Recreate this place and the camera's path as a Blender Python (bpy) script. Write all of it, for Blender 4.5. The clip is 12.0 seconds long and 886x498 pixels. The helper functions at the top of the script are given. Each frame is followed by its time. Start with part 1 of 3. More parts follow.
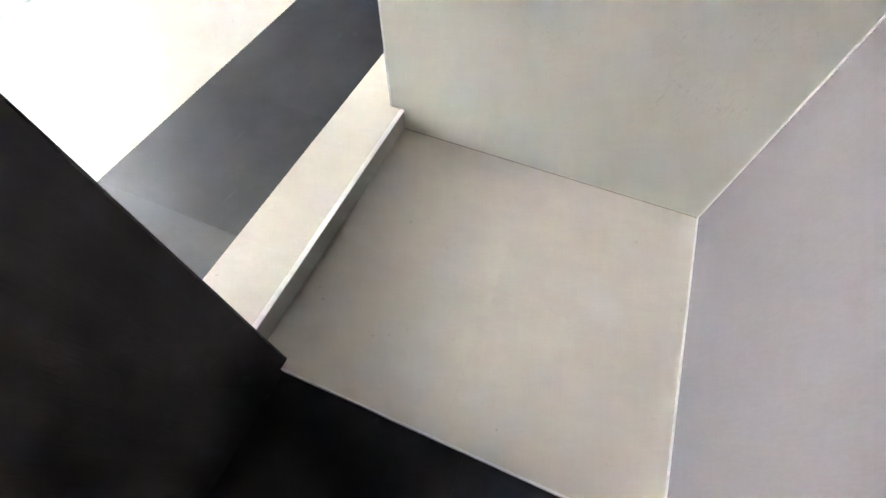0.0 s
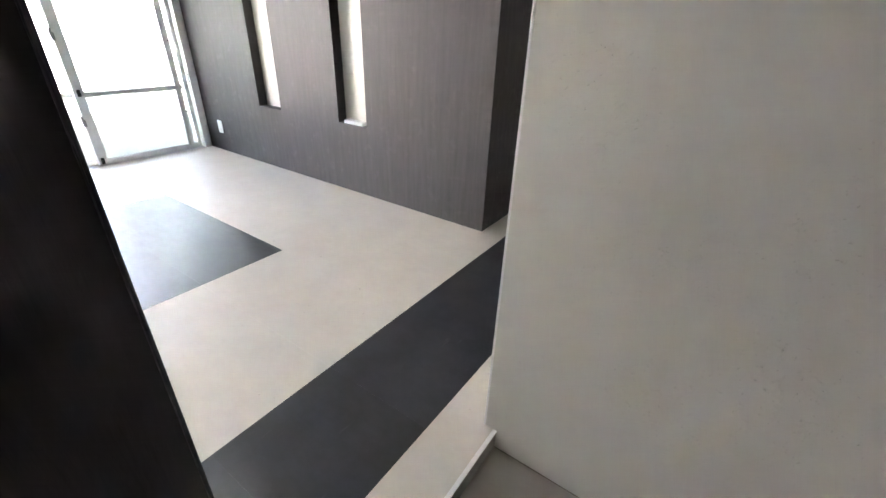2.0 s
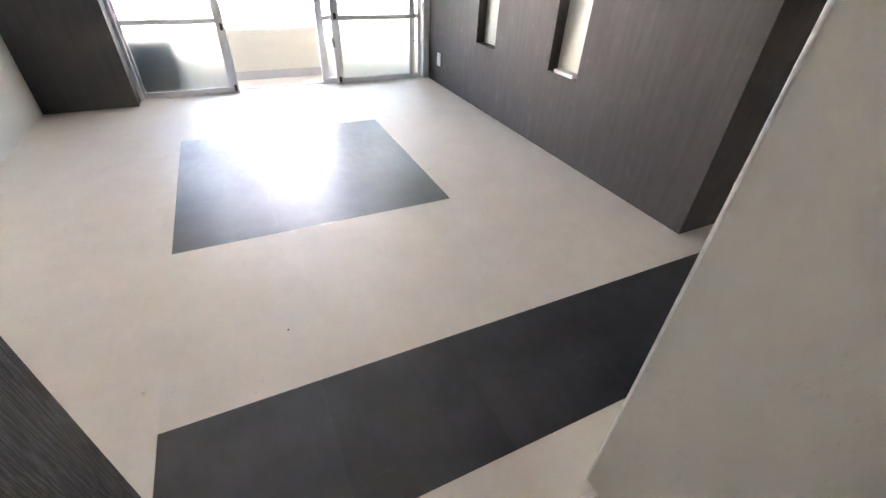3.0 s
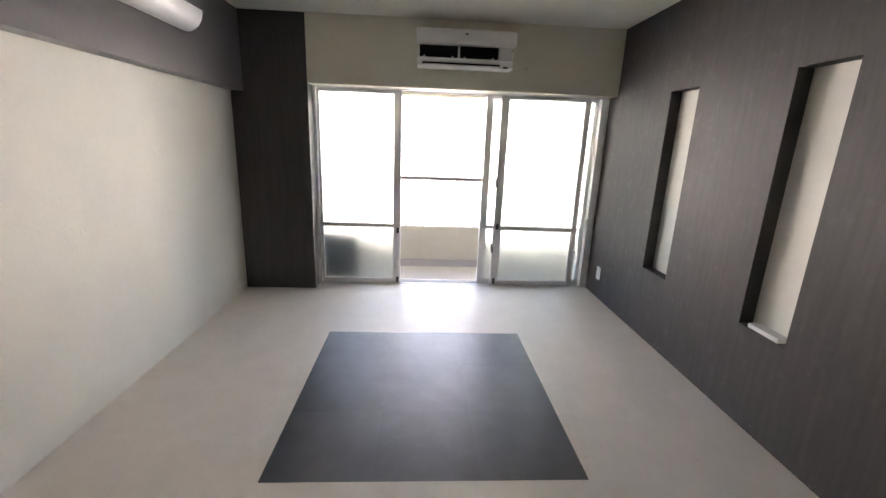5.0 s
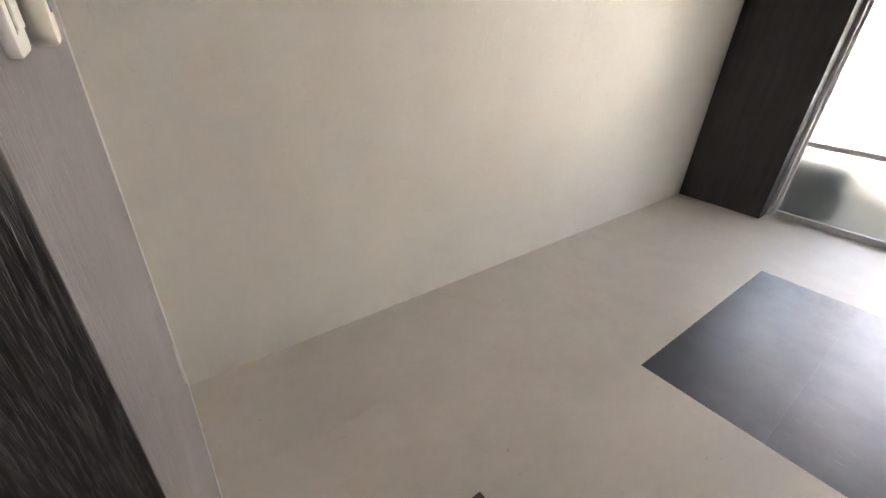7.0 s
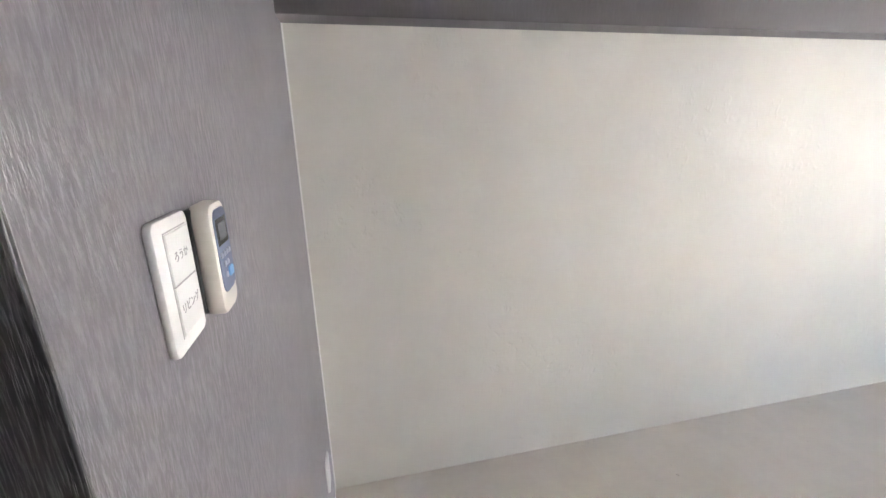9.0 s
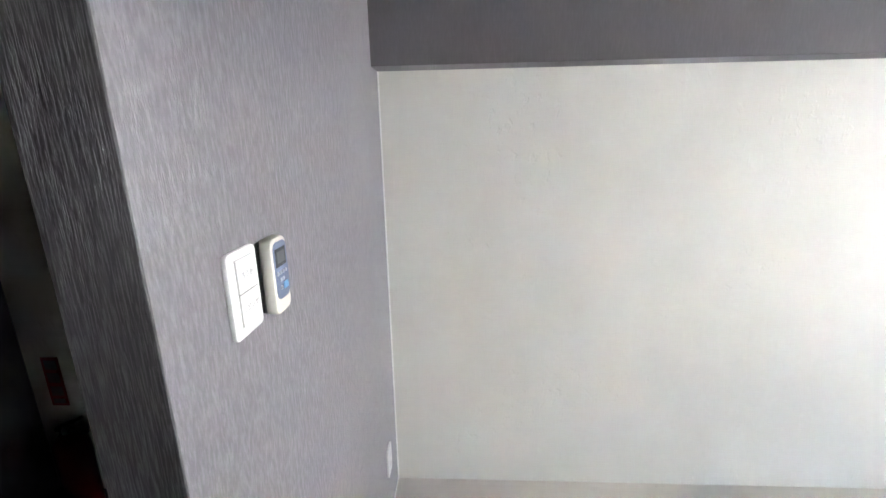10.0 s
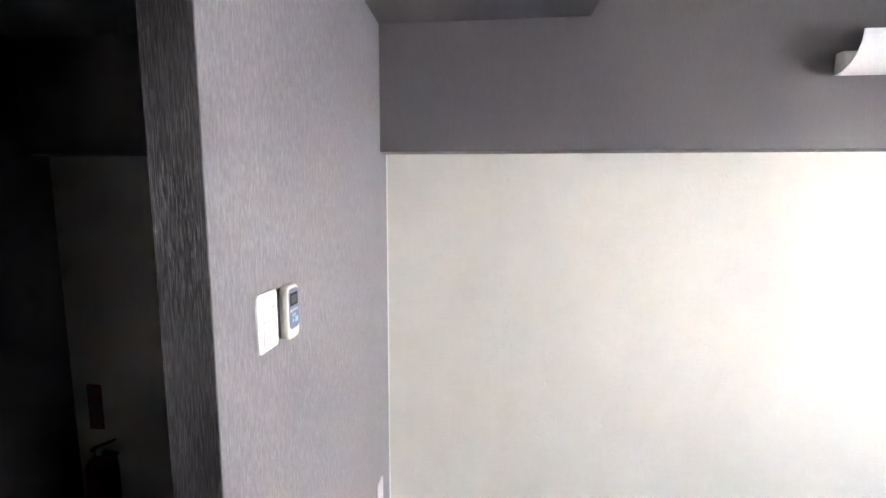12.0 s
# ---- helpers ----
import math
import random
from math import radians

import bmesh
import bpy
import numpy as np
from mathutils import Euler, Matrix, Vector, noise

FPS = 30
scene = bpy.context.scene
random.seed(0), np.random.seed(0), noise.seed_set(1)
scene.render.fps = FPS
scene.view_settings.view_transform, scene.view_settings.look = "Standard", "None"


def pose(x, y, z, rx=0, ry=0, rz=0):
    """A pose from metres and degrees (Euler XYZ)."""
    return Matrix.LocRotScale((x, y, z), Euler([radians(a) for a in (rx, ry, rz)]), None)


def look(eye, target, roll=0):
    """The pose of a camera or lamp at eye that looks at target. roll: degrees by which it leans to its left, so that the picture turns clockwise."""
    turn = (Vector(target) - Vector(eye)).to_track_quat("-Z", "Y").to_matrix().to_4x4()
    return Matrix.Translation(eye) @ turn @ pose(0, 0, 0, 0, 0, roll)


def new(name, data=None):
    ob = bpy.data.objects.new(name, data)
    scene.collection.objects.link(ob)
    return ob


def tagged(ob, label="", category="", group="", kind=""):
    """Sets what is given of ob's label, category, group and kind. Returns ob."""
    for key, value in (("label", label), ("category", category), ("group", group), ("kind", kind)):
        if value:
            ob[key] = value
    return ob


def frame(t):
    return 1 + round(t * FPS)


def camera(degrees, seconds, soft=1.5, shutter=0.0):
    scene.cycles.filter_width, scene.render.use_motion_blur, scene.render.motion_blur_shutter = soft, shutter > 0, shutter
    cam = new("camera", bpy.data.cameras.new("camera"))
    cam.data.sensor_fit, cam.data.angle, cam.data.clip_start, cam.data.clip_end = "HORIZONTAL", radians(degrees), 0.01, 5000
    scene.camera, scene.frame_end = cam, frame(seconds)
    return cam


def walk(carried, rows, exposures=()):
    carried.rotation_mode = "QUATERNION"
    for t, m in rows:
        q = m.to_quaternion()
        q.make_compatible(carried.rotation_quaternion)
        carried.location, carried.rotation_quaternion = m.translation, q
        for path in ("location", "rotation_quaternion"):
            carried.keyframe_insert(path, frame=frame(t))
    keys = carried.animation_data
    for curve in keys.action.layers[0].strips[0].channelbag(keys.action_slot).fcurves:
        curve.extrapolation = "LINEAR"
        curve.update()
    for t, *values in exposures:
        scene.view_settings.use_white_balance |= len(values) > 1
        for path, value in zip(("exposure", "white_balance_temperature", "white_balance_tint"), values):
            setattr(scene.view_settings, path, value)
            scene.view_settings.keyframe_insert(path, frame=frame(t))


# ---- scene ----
cam = camera(93.8, 12.0)
PATH = [
    (0, (1.084, -0.528, 0.897), (2.043, -0.153, -0.817), 1.2),
    (0.5, (1.093, -0.512, 0.977), (2.293, 0.016, -0.534), 0.3),
    (1, (1.105, -0.467, 1.087), (2.479, 0.189, -0.21), 0.8),
    (1.5, (1.121, -0.428, 1.16), (2.614, 0.386, 0.106), 1.3),
    (2, (1.138, -0.378, 1.165), (2.596, 0.613, 0.221), 2.1),
    (2.5, (1.273, -0.324, 1.163), (2.383, 0.951, 0.094), 2.2),
    (3, (1.382, -0.283, 1.169), (2.11, 1.155, -0.016), 2.7),
    (3.5, (1.463, -0.169, 1.18), (1.894, 1.402, 0.02), 2.4),
    (3.7, (1.486, -0.118, 1.192), (1.823, 1.535, 0.118), 2.0),
    (5.3, (1.6, 0.14, 1.403), (1.56, 2.082, 0.926), 3.3),
    (5.5, (1.579, 0.142, 1.395), (1.363, 2.055, 0.854), 3.9),
    (6, (1.497, 0.116, 1.325), (0.804, 1.819, 0.536), 5.7),
    (6.5, (1.464, 0.085, 1.252), (0.358, 1.428, 0.266), 4.9),
    (7, (1.449, 0.04, 1.259), (0.084, 1.138, 0.293), 2.9),
    (7.5, (1.44, 0.027, 1.343), (-0.106, 1.03, 0.567), 1.0),
    (7.7, (1.434, 0.021, 1.367), (-0.164, 1.0, 0.669), 0.6),
    (9.3, (1.447, 0.224, 1.433), (-0.462, 0.471, 0.889), -1.1),
    (9.5, (1.487, 0.266, 1.453), (-0.435, 0.403, 0.915), -0.9),
    (10, (1.568, 0.303, 1.478), (-0.368, 0.204, 0.985), -1.0),
    (10.5, (1.624, 0.319, 1.475), (-0.316, 0.114, 1.035), -0.7),
    (11, (1.699, 0.332, 1.469), (-0.246, 0.087, 1.073), -0.1),
    (11.5, (1.763, 0.38, 1.492), (-0.197, 0.136, 1.182), 0.2),
    (12, (1.82, 0.437, 1.53), (-0.156, 0.237, 1.298), 0.3),
]
walk(cam, [(t, look(eye, target, roll)) for t, eye, target, roll in PATH],
     [(0, 7.00, 6700, 15), (0.5, 6.76, 6700, 15), (1, 6.33, 6700, 15), (1.5, 5.99, 6700, 14), (2, 5.87, 6700, 17), (2.5, 5.57, 6700, 20), (3, 5.47, 6950, 20),
      (3.5, 5.32, 7000, 20), (5.3, 4.46, 7100, 20), (5.5, 4.46, 7100, 20), (6, 4.36, 7250, 20), (6.5, 4.41, 7250, 19), (7, 4.76, 7400, 19), (7.7, 5.01, 7450, 19),
      (9.3, 5.19, 6350, 17), (10, 5.53, 6200, 15), (10.5, 5.67, 6200, 16), (11, 5.81, 6300, 17), (12, 5.78, 6400, 20)])

# ---------------------------------------------------------------- light
world = bpy.data.worlds.new("sky")
scene.world = world
world.use_nodes = True
wt = world.node_tree
wt.nodes.clear()
sky = wt.nodes.new("ShaderNodeTexSky")
sky.sky_type = "NISHITA"
sky.sun_disc = False
sky.sun_elevation = radians(40)
sky.sun_rotation = radians(171)
sky.air_density, sky.dust_density, sky.ozone_density = 1.0, 4.0, 1.0
bgd = wt.nodes.new("ShaderNodeBackground")
bgd.inputs["Strength"].default_value = 0.15
wout = wt.nodes.new("ShaderNodeOutputWorld")
wt.links.new(sky.outputs["Color"], bgd.inputs["Color"])
wt.links.new(bgd.outputs["Background"], wout.inputs["Surface"])

sun_data = bpy.data.lights.new("sun", "SUN")
sun_data.energy, sun_data.angle, sun_data.color = 3.6, radians(0.5), (1.0, 0.99, 0.975)
sun = new("sun", sun_data)
sun.matrix_world = look((4, -26, 22), (0, 0, 0))

# guides the sky's light through the window; gives off nothing itself
portal_data = bpy.data.lights.new("window_portal", "AREA")
portal_data.shape, portal_data.size, portal_data.size_y = "RECTANGLE", 2.7, 1.85
portal_data.cycles.is_portal = True
portal = new("window_portal", portal_data)
portal.matrix_world = look((1.96, 4.19, 0.91), (1.96, 0, 0.91))


# ---------------------------------------------------------------- materials
def shader(name):
    m = bpy.data.materials.new(name)
    m.use_nodes = True
    nt = m.node_tree
    return m, nt, nt.nodes["Principled BSDF"]


def node(nt, kind, **props):
    n = nt.nodes.new(kind)
    for key, value in props.items():
        if key == "operation":
            n.operation = value
        elif key == "blend_type":
            n.blend_type = value
        elif key == "data_type":
            n.data_type = value
        elif key == "feature":
            n.feature = value
    return n


def coords(nt, scale):
    geo = nt.nodes.new("ShaderNodeNewGeometry")
    mp = nt.nodes.new("ShaderNodeMapping")
    mp.inputs["Scale"].default_value = scale
    nt.links.new(geo.outputs["Position"], mp.inputs["Vector"])
    return mp.outputs["Vector"]


def noise_tex(nt, scale, detail=4.0, rough=0.55, stretch=(1, 1, 1)):
    n = nt.nodes.new("ShaderNodeTexNoise")
    n.inputs["Scale"].default_value = scale
    n.inputs["Detail"].default_value = detail
    n.inputs["Roughness"].default_value = rough
    nt.links.new(coords(nt, stretch), n.inputs["Vector"])
    return n.outputs["Fac"]


def remap(nt, value, a, b, lo, hi):
    r = nt.nodes.new("ShaderNodeMapRange")
    for key, v in (("From Min", a), ("From Max", b), ("To Min", lo), ("To Max", hi)):
        r.inputs[key].default_value = v
    nt.links.new(value, r.inputs["Value"])
    return r.outputs["Result"]


def math_node(nt, op, a, b):
    n = node(nt, "ShaderNodeMath", operation=op)
    for i, v in enumerate((a, b)):
        if isinstance(v, (int, float)):
            n.inputs[i].default_value = v
        else:
            nt.links.new(v, n.inputs[i])
    return n.outputs[0]


def tint(nt, fac, c1, c2):
    n = nt.nodes.new("ShaderNodeMix")
    n.data_type = "RGBA"
    n.inputs["A"].default_value = (*c1, 1)
    n.inputs["B"].default_value = (*c2, 1)
    nt.links.new(fac, n.inputs["Factor"])
    return n.outputs["Result"]


def relief(nt, bsdf, height, strength, distance):
    b = nt.nodes.new("ShaderNodeBump")
    b.inputs["Strength"].default_value = strength
    b.inputs["Distance"].default_value = distance
    nt.links.new(height, b.inputs["Height"])
    nt.links.new(b.outputs["Normal"], bsdf.inputs["Normal"])


def plain(name, color, rough=0.5, metal=0.0, spread=0.06, scale=60.0, bump=0.05):
    m, nt, bsdf = shader(name)
    n = noise_tex(nt, scale, 3)
    lo = tuple(c * (1 - spread) for c in color)
    hi = tuple(min(1, c * (1 + spread)) for c in color)
    nt.links.new(tint(nt, n, lo, hi), bsdf.inputs["Base Color"])
    nt.links.new(remap(nt, n, 0.3, 0.7, rough * 0.9, min(1, rough * 1.1)), bsdf.inputs["Roughness"])
    bsdf.inputs["Metallic"].default_value = metal
    if bump:
        relief(nt, bsdf, n, bump, 0.001)
    return m


def grain_paper():
    """Charcoal vinyl wallpaper, nearly plain, with a faint upright grain and paler, smoother spots."""
    m, nt, bsdf = shader("charcoal_wallpaper")
    fibre = noise_tex(nt, 1.0, 4, 0.6, (260, 260, 20))
    broad = noise_tex(nt, 1.0, 3, 0.5, (34, 34, 3.0))
    mottle = remap(nt, noise_tex(nt, 15.0, 3, 0.6), 0.58, 0.72, 0, 1)
    mixv = math_node(nt, "ADD", math_node(nt, "MULTIPLY", fibre, 0.25), math_node(nt, "MULTIPLY", broad, 0.55))
    mixv = math_node(nt, "ADD", mixv, math_node(nt, "MULTIPLY", mottle, 0.10))
    nt.links.new(tint(nt, remap(nt, mixv, 0.22, 0.60, 0, 1), (0.052, 0.047, 0.045), (0.080, 0.073, 0.070)), bsdf.inputs["Base Color"])
    nt.links.new(remap(nt, mottle, 0, 1, 0.60, 0.46), bsdf.inputs["Roughness"])
    bsdf.inputs["Specular IOR Level"].default_value = 0.30
    swell = noise_tex(nt, 13.0, 3, 0.55)
    h = math_node(nt, "ADD", math_node(nt, "MULTIPLY", fibre, 0.35), math_node(nt, "MULTIPLY", swell, 1.3))
    relief(nt, bsdf, h, 0.6, 0.0010)
    return m


def fibre_paper(name, dark, pale, emboss, ior, fine=(230, 230, 42), rough=0.36, edge=(0.44, 0.66)):
    """Vinyl wallpaper embossed with short upright threads that catch the light, denser in patches; their glints are
    also painted as paler ridges.
    """
    m, nt, bsdf = shader(name)
    thread = noise_tex(nt, 1.0, 3, 0.6, fine)
    second = noise_tex(nt, 1.0, 2, 0.5, (fine[0] * 0.55, fine[1] * 0.55, fine[2] * 0.45))
    cloud = noise_tex(nt, 2.2, 3)
    patch = remap(nt, noise_tex(nt, 1.0, 3, 0.6, (38, 38, 16)), 0.36, 0.60, 0.35, 1)
    ridge = remap(nt, thread, edge[0], edge[1], 0, 1)
    broad = remap(nt, second, 0.40, 0.66, 0, 1)
    lift = math_node(nt, "ADD", math_node(nt, "MULTIPLY", ridge, 0.7), math_node(nt, "MULTIPLY", broad, 0.5))
    # glints painted in: ridges paler, grooves darker
    nt.links.new(tint(nt, remap(nt, lift, 0.1, 1.0, 0, 1), dark, pale), bsdf.inputs["Base Color"])
    nt.links.new(remap(nt, cloud, 0.3, 0.7, rough - 0.04, rough + 0.05), bsdf.inputs["Roughness"])
    bsdf.inputs["IOR"].default_value = ior
    bsdf.inputs["Specular IOR Level"].default_value = 0.8
    relief(nt, bsdf, math_node(nt, "MULTIPLY", lift, patch), 1.0, emboss)
    return m


def pitted_white(name, c1, c2, worn):
    """Off-white wallpaper with the look of trowelled plaster: soft clouds, low trowel swells, scattered small pits and nicks."""
    m, nt, bsdf = shader(name)
    cloud = noise_tex(nt, 1.7, 4, 0.6)
    fine = noise_tex(nt, 420, 2)
    swell = noise_tex(nt, 17.0, 4, 0.6)
    flake = remap(nt, noise_tex(nt, 24.0, 3, 0.6, (1, 1, 0.8)), 0.57, 0.66, 0, 1)
    keep = remap(nt, noise_tex(nt, 3.1, 2), 0.44, 0.60, 0.1, 1)
    chips = noise_tex(nt, 120.0, 3, 0.62)
    pit = math_node(nt, "MULTIPLY", remap(nt, chips, 0.675, 0.72, 0, 1), keep)
    base = tint(nt, remap(nt, cloud, 0.35, 0.65, 0, 1), c1, c2)
    dark = nt.nodes.new("ShaderNodeMix")
    dark.data_type = "RGBA"
    # pits darkened in colour too, as shade in their hollows
    nt.links.new(math_node(nt, "MULTIPLY", pit, 0.11 * worn), dark.inputs["Factor"])
    nt.links.new(base, dark.inputs["A"])
    dark.inputs["B"].default_value = (c1[0] * 0.62, c1[1] * 0.6, c1[2] * 0.57, 1)
    nt.links.new(dark.outputs["Result"], bsdf.inputs["Base Color"])
    nt.links.new(remap(nt, cloud, 0.3, 0.7, 0.55, 0.68), bsdf.inputs["Roughness"])
    h = math_node(nt, "ADD", math_node(nt, "MULTIPLY", swell, 0.7), math_node(nt, "MULTIPLY", fine, 0.06))
    h = math_node(nt, "ADD", h, math_node(nt, "MULTIPLY", math_node(nt, "MULTIPLY", flake, keep), 0.42 * worn))
    relief(nt, bsdf, math_node(nt, "SUBTRACT", h, math_node(nt, "MULTIPLY", pit, 0.5 * worn)), 1.0, 0.0028)
    return m


def tile_mat(name, c1, c2, rough, spread, gloss, smear):
    """Vinyl floor tile, cloudy, each tile a little different."""
    m, nt, bsdf = shader(name)
    info = nt.nodes.new("ShaderNodeObjectInfo")
    cloud = noise_tex(nt, 5.0, 5, 0.6)
    fine = noise_tex(nt, 180.0, 3)
    scuff = noise_tex(nt, 26.0, 5, 0.65, (1, 0.35, 1))
    f = math_node(nt, "ADD", math_node(nt, "MULTIPLY", cloud, 0.65), math_node(nt, "MULTIPLY", scuff, 0.35))
    f = math_node(nt, "ADD", f, math_node(nt, "MULTIPLY", math_node(nt, "SUBTRACT", info.outputs["Random"], 0.5), spread))
    base = tint(nt, remap(nt, f, 0.37, 0.63, 0, 1), c1, c2)
    if smear:           # pale scuff marks
        mark = math_node(nt, "MULTIPLY", remap(nt, noise_tex(nt, 1.0, 4, 0.6, (9, 40, 1)), 0.62, 0.72, 0, 1), remap(nt, noise_tex(nt, 2.3, 2), 0.5, 0.62, 0, 1))
        lift = nt.nodes.new("ShaderNodeMix")
        lift.data_type = "RGBA"
        nt.links.new(math_node(nt, "MULTIPLY", mark, 0.5), lift.inputs["Factor"])
        nt.links.new(base, lift.inputs["A"])
        lift.inputs["B"].default_value = (c2[0] + smear, c2[1] + smear, c2[2] + smear, 1)
        base = lift.outputs["Result"]
    else:               # sparse small stains and specks
        spot = math_node(nt, "MULTIPLY", remap(nt, noise_tex(nt, 38.0, 2, 0.5), 0.70, 0.76, 0, 1), remap(nt, noise_tex(nt, 4.0, 2), 0.5, 0.62, 0, 1))
        soil = nt.nodes.new("ShaderNodeMix")
        soil.data_type = "RGBA"
        nt.links.new(math_node(nt, "MULTIPLY", spot, 0.5), soil.inputs["Factor"])
        nt.links.new(base, soil.inputs["A"])
        soil.inputs["B"].default_value = (c1[0] * 0.5, c1[1] * 0.47, c1[2] * 0.43, 1)
        base = soil.outputs["Result"]
    nt.links.new(base, bsdf.inputs["Base Color"])
    r = math_node(nt, "ADD", remap(nt, scuff, 0.3, 0.7, rough - 0.09, rough + 0.09), math_node(nt, "MULTIPLY", info.outputs["Random"], 0.03))
    nt.links.new(r, bsdf.inputs["Roughness"])
    bsdf.inputs["Specular IOR Level"].default_value = gloss
    relief(nt, bsdf, math_node(nt, "ADD", math_node(nt, "MULTIPLY", cloud, 0.4), math_node(nt, "MULTIPLY", fine, 0.15)), 0.3, 0.001)
    return m


def frosted():
    m, nt, bsdf = shader("frosted_glass")
    bsdf.inputs["Base Color"].default_value = (0.60, 0.635, 0.617, 1)
    bsdf.inputs["Transmission Weight"].default_value = 1.0
    bsdf.inputs["IOR"].default_value = 1.3
    n = noise_tex(nt, 90, 2)
    nt.links.new(remap(nt, n, 0.3, 0.7, 0.45, 0.52), bsdf.inputs["Roughness"])
    return m


PAPER = grain_paper()
# one fibre paper in two tones: paler as lit, darker as shaded
FIBRE_LIT = fibre_paper("grey_fibre_wallpaper_lit", (0.155, 0.146, 0.155), (0.248, 0.236, 0.248), 0.0009, 1.62, (215, 215, 50), 0.34)
FIBRE_SHADED = fibre_paper("fibre_wallpaper_shaded", (0.024, 0.022, 0.022), (0.115, 0.109, 0.110), 0.0009, 1.5, (560, 560, 30), 0.32, (0.51, 0.63))
SATIN = fibre_paper("lavender_grey_wallpaper", (0.118, 0.112, 0.119), (0.126, 0.120, 0.128), 0.00006, 1.45, (230, 230, 60), 0.5)
SLATE = fibre_paper("slate_grey_wallpaper", (0.126, 0.119, 0.121), (0.138, 0.130, 0.133), 0.0002, 1.33)
WHITE = pitted_white("plaster_white_wallpaper", (0.675, 0.66, 0.592), (0.725, 0.71, 0.642), 0.6)
WORN = pitted_white("pitted_plaster_wallpaper", (0.665, 0.651, 0.583), (0.715, 0.70, 0.632), 1.0)
CREAM = plain("cream_wallpaper", (0.67, 0.64, 0.525), 0.7, 0, 0.05, 35, 0.25)
CEIL = plain("ceiling_white", (0.75, 0.735, 0.65), 0.8, 0, 0.03, 30, 0.15)
BEIGE = tile_mat("beige_vinyl_tile", (0.652, 0.598, 0.530), (0.708, 0.652, 0.583), 0.42, 0.05, 0.36, 0.0)
# bluish cast of the black stands in for reflected sky
BLACK = tile_mat("black_vinyl_tile", (0.010, 0.0115, 0.014), (0.034, 0.037, 0.043), 0.39, 0.16, 0.68, 0.05)
GRIME = plain("grimy_sealant", (0.40, 0.35, 0.29), 0.8, 0, 0.45, 25, 0.2)
# riser's shade is in its colour: the floor's beige, darkened
RISER_SHADED = plain("riser_vinyl_shaded", (0.40, 0.37, 0.335), 0.6, 0, 0.06, 20, 0.1)
SUB = plain("subfloor", (0.30, 0.28, 0.26), 0.9)
BEAD = plain("white_corner_bead", (0.87, 0.86, 0.84), 0.4, 0, 0.02)
ALU = plain("anodised_aluminium", (0.74, 0.74, 0.74), 0.5, 0.1, 0.05, 80, 0.03)
RUBBER = plain("black_plastic", (0.02, 0.02, 0.021), 0.45)
GLASS = frosted()
PLASTIC = plain("white_plastic", (0.78, 0.775, 0.75), 0.35, 0, 0.02, 40, 0.02)
IVORY = plain("ivory_plastic", (0.72, 0.69, 0.61), 0.38, 0, 0.02, 40, 0.02)
BLUEGREY = plain("blue_grey_panel", (0.13, 0.17, 0.27), 0.4)
LCDGREY = plain("lcd_glass", (0.12, 0.125, 0.125), 0.25)
LCD = plain("lcd_window", (0.055, 0.06, 0.065), 0.2)
PALEBTN = plain("pale_button", (0.50, 0.55, 0.62), 0.4)
BLUEBTN = plain("light_blue_button", (0.20, 0.50, 0.75), 0.4)
INK = plain("grey_ink", (0.25, 0.24, 0.23), 0.6)
JOINT = plain("grey_joint", (0.42, 0.41, 0.40), 0.6)
FILTER = plain("dark_filter_mesh", (0.010, 0.009, 0.009), 0.7, 0, 0.3, 300, 0.3)
FILTER.node_tree.nodes["Principled BSDF"].inputs["Specular IOR Level"].default_value = 0.12
OPAL = plain("opal_acrylic", (0.80, 0.80, 0.81), 0.22, 0, 0.02, 20, 0.02)
PARAPET = plain("cream_painted_concrete", (0.40, 0.385, 0.325), 0.85, 0, 0.08, 9, 0.4)
GREYPAINT = plain("grey_paint", (0.27, 0.27, 0.28), 0.7, 0, 0.1, 20, 0.2)
DECK = plain("balcony_sheet", (0.32, 0.30, 0.262), 0.8, 0, 0.1, 15, 0.2)
RAIL = plain("brown_grey_rail", (0.20, 0.19, 0.18), 0.45, 0.4)
UNITGREY = plain("outdoor_unit_grey", (0.10, 0.11, 0.105), 0.5)
RED = plain("red_enamel", (0.27, 0.020, 0.026), 0.3, 0, 0.08, 15)
SIGNPALE = plain("pale_print", (0.16, 0.11, 0.11), 0.6)
GROUND = plain("pale_concrete_ground", (0.42, 0.41, 0.39), 0.9, 0, 0.25, 0.2, 0)
BOUNCE_FACADE = plain("pale_bounce_facade", (0.76, 0.77, 0.775), 0.8, 0, 0.06, 0.3, 0)
CHROME = plain("dull_metal", (0.55, 0.55, 0.55), 0.3, 0.9)


# ---------------------------------------------------------------- mesh helpers
def box_into(bm, a, b, bevel=0.0, seg=2):
    x0, y0, z0 = (min(p, q) for p, q in zip(a, b))
    x1, y1, z1 = (max(p, q) for p, q in zip(a, b))
    vs = [bm.verts.new(p) for p in ((x0, y0, z0), (x1, y0, z0), (x1, y1, z0), (x0, y1, z0), (x0, y0, z1), (x1, y0, z1), (x1, y1, z1), (x0, y1, z1))]
    fs = [bm.faces.new([vs[i] for i in f]) for f in ((0, 3, 2, 1), (4, 5, 6, 7), (0, 1, 5, 4), (1, 2, 6, 5), (2, 3, 7, 6), (3, 0, 4, 7))]
    if bevel:
        es = {e for f in fs for e in f.edges}
        bmesh.ops.bevel(bm, geom=list(es), offset=bevel, segments=seg, profile=0.5, affect="EDGES", clamp_overlap=True)
    return bm


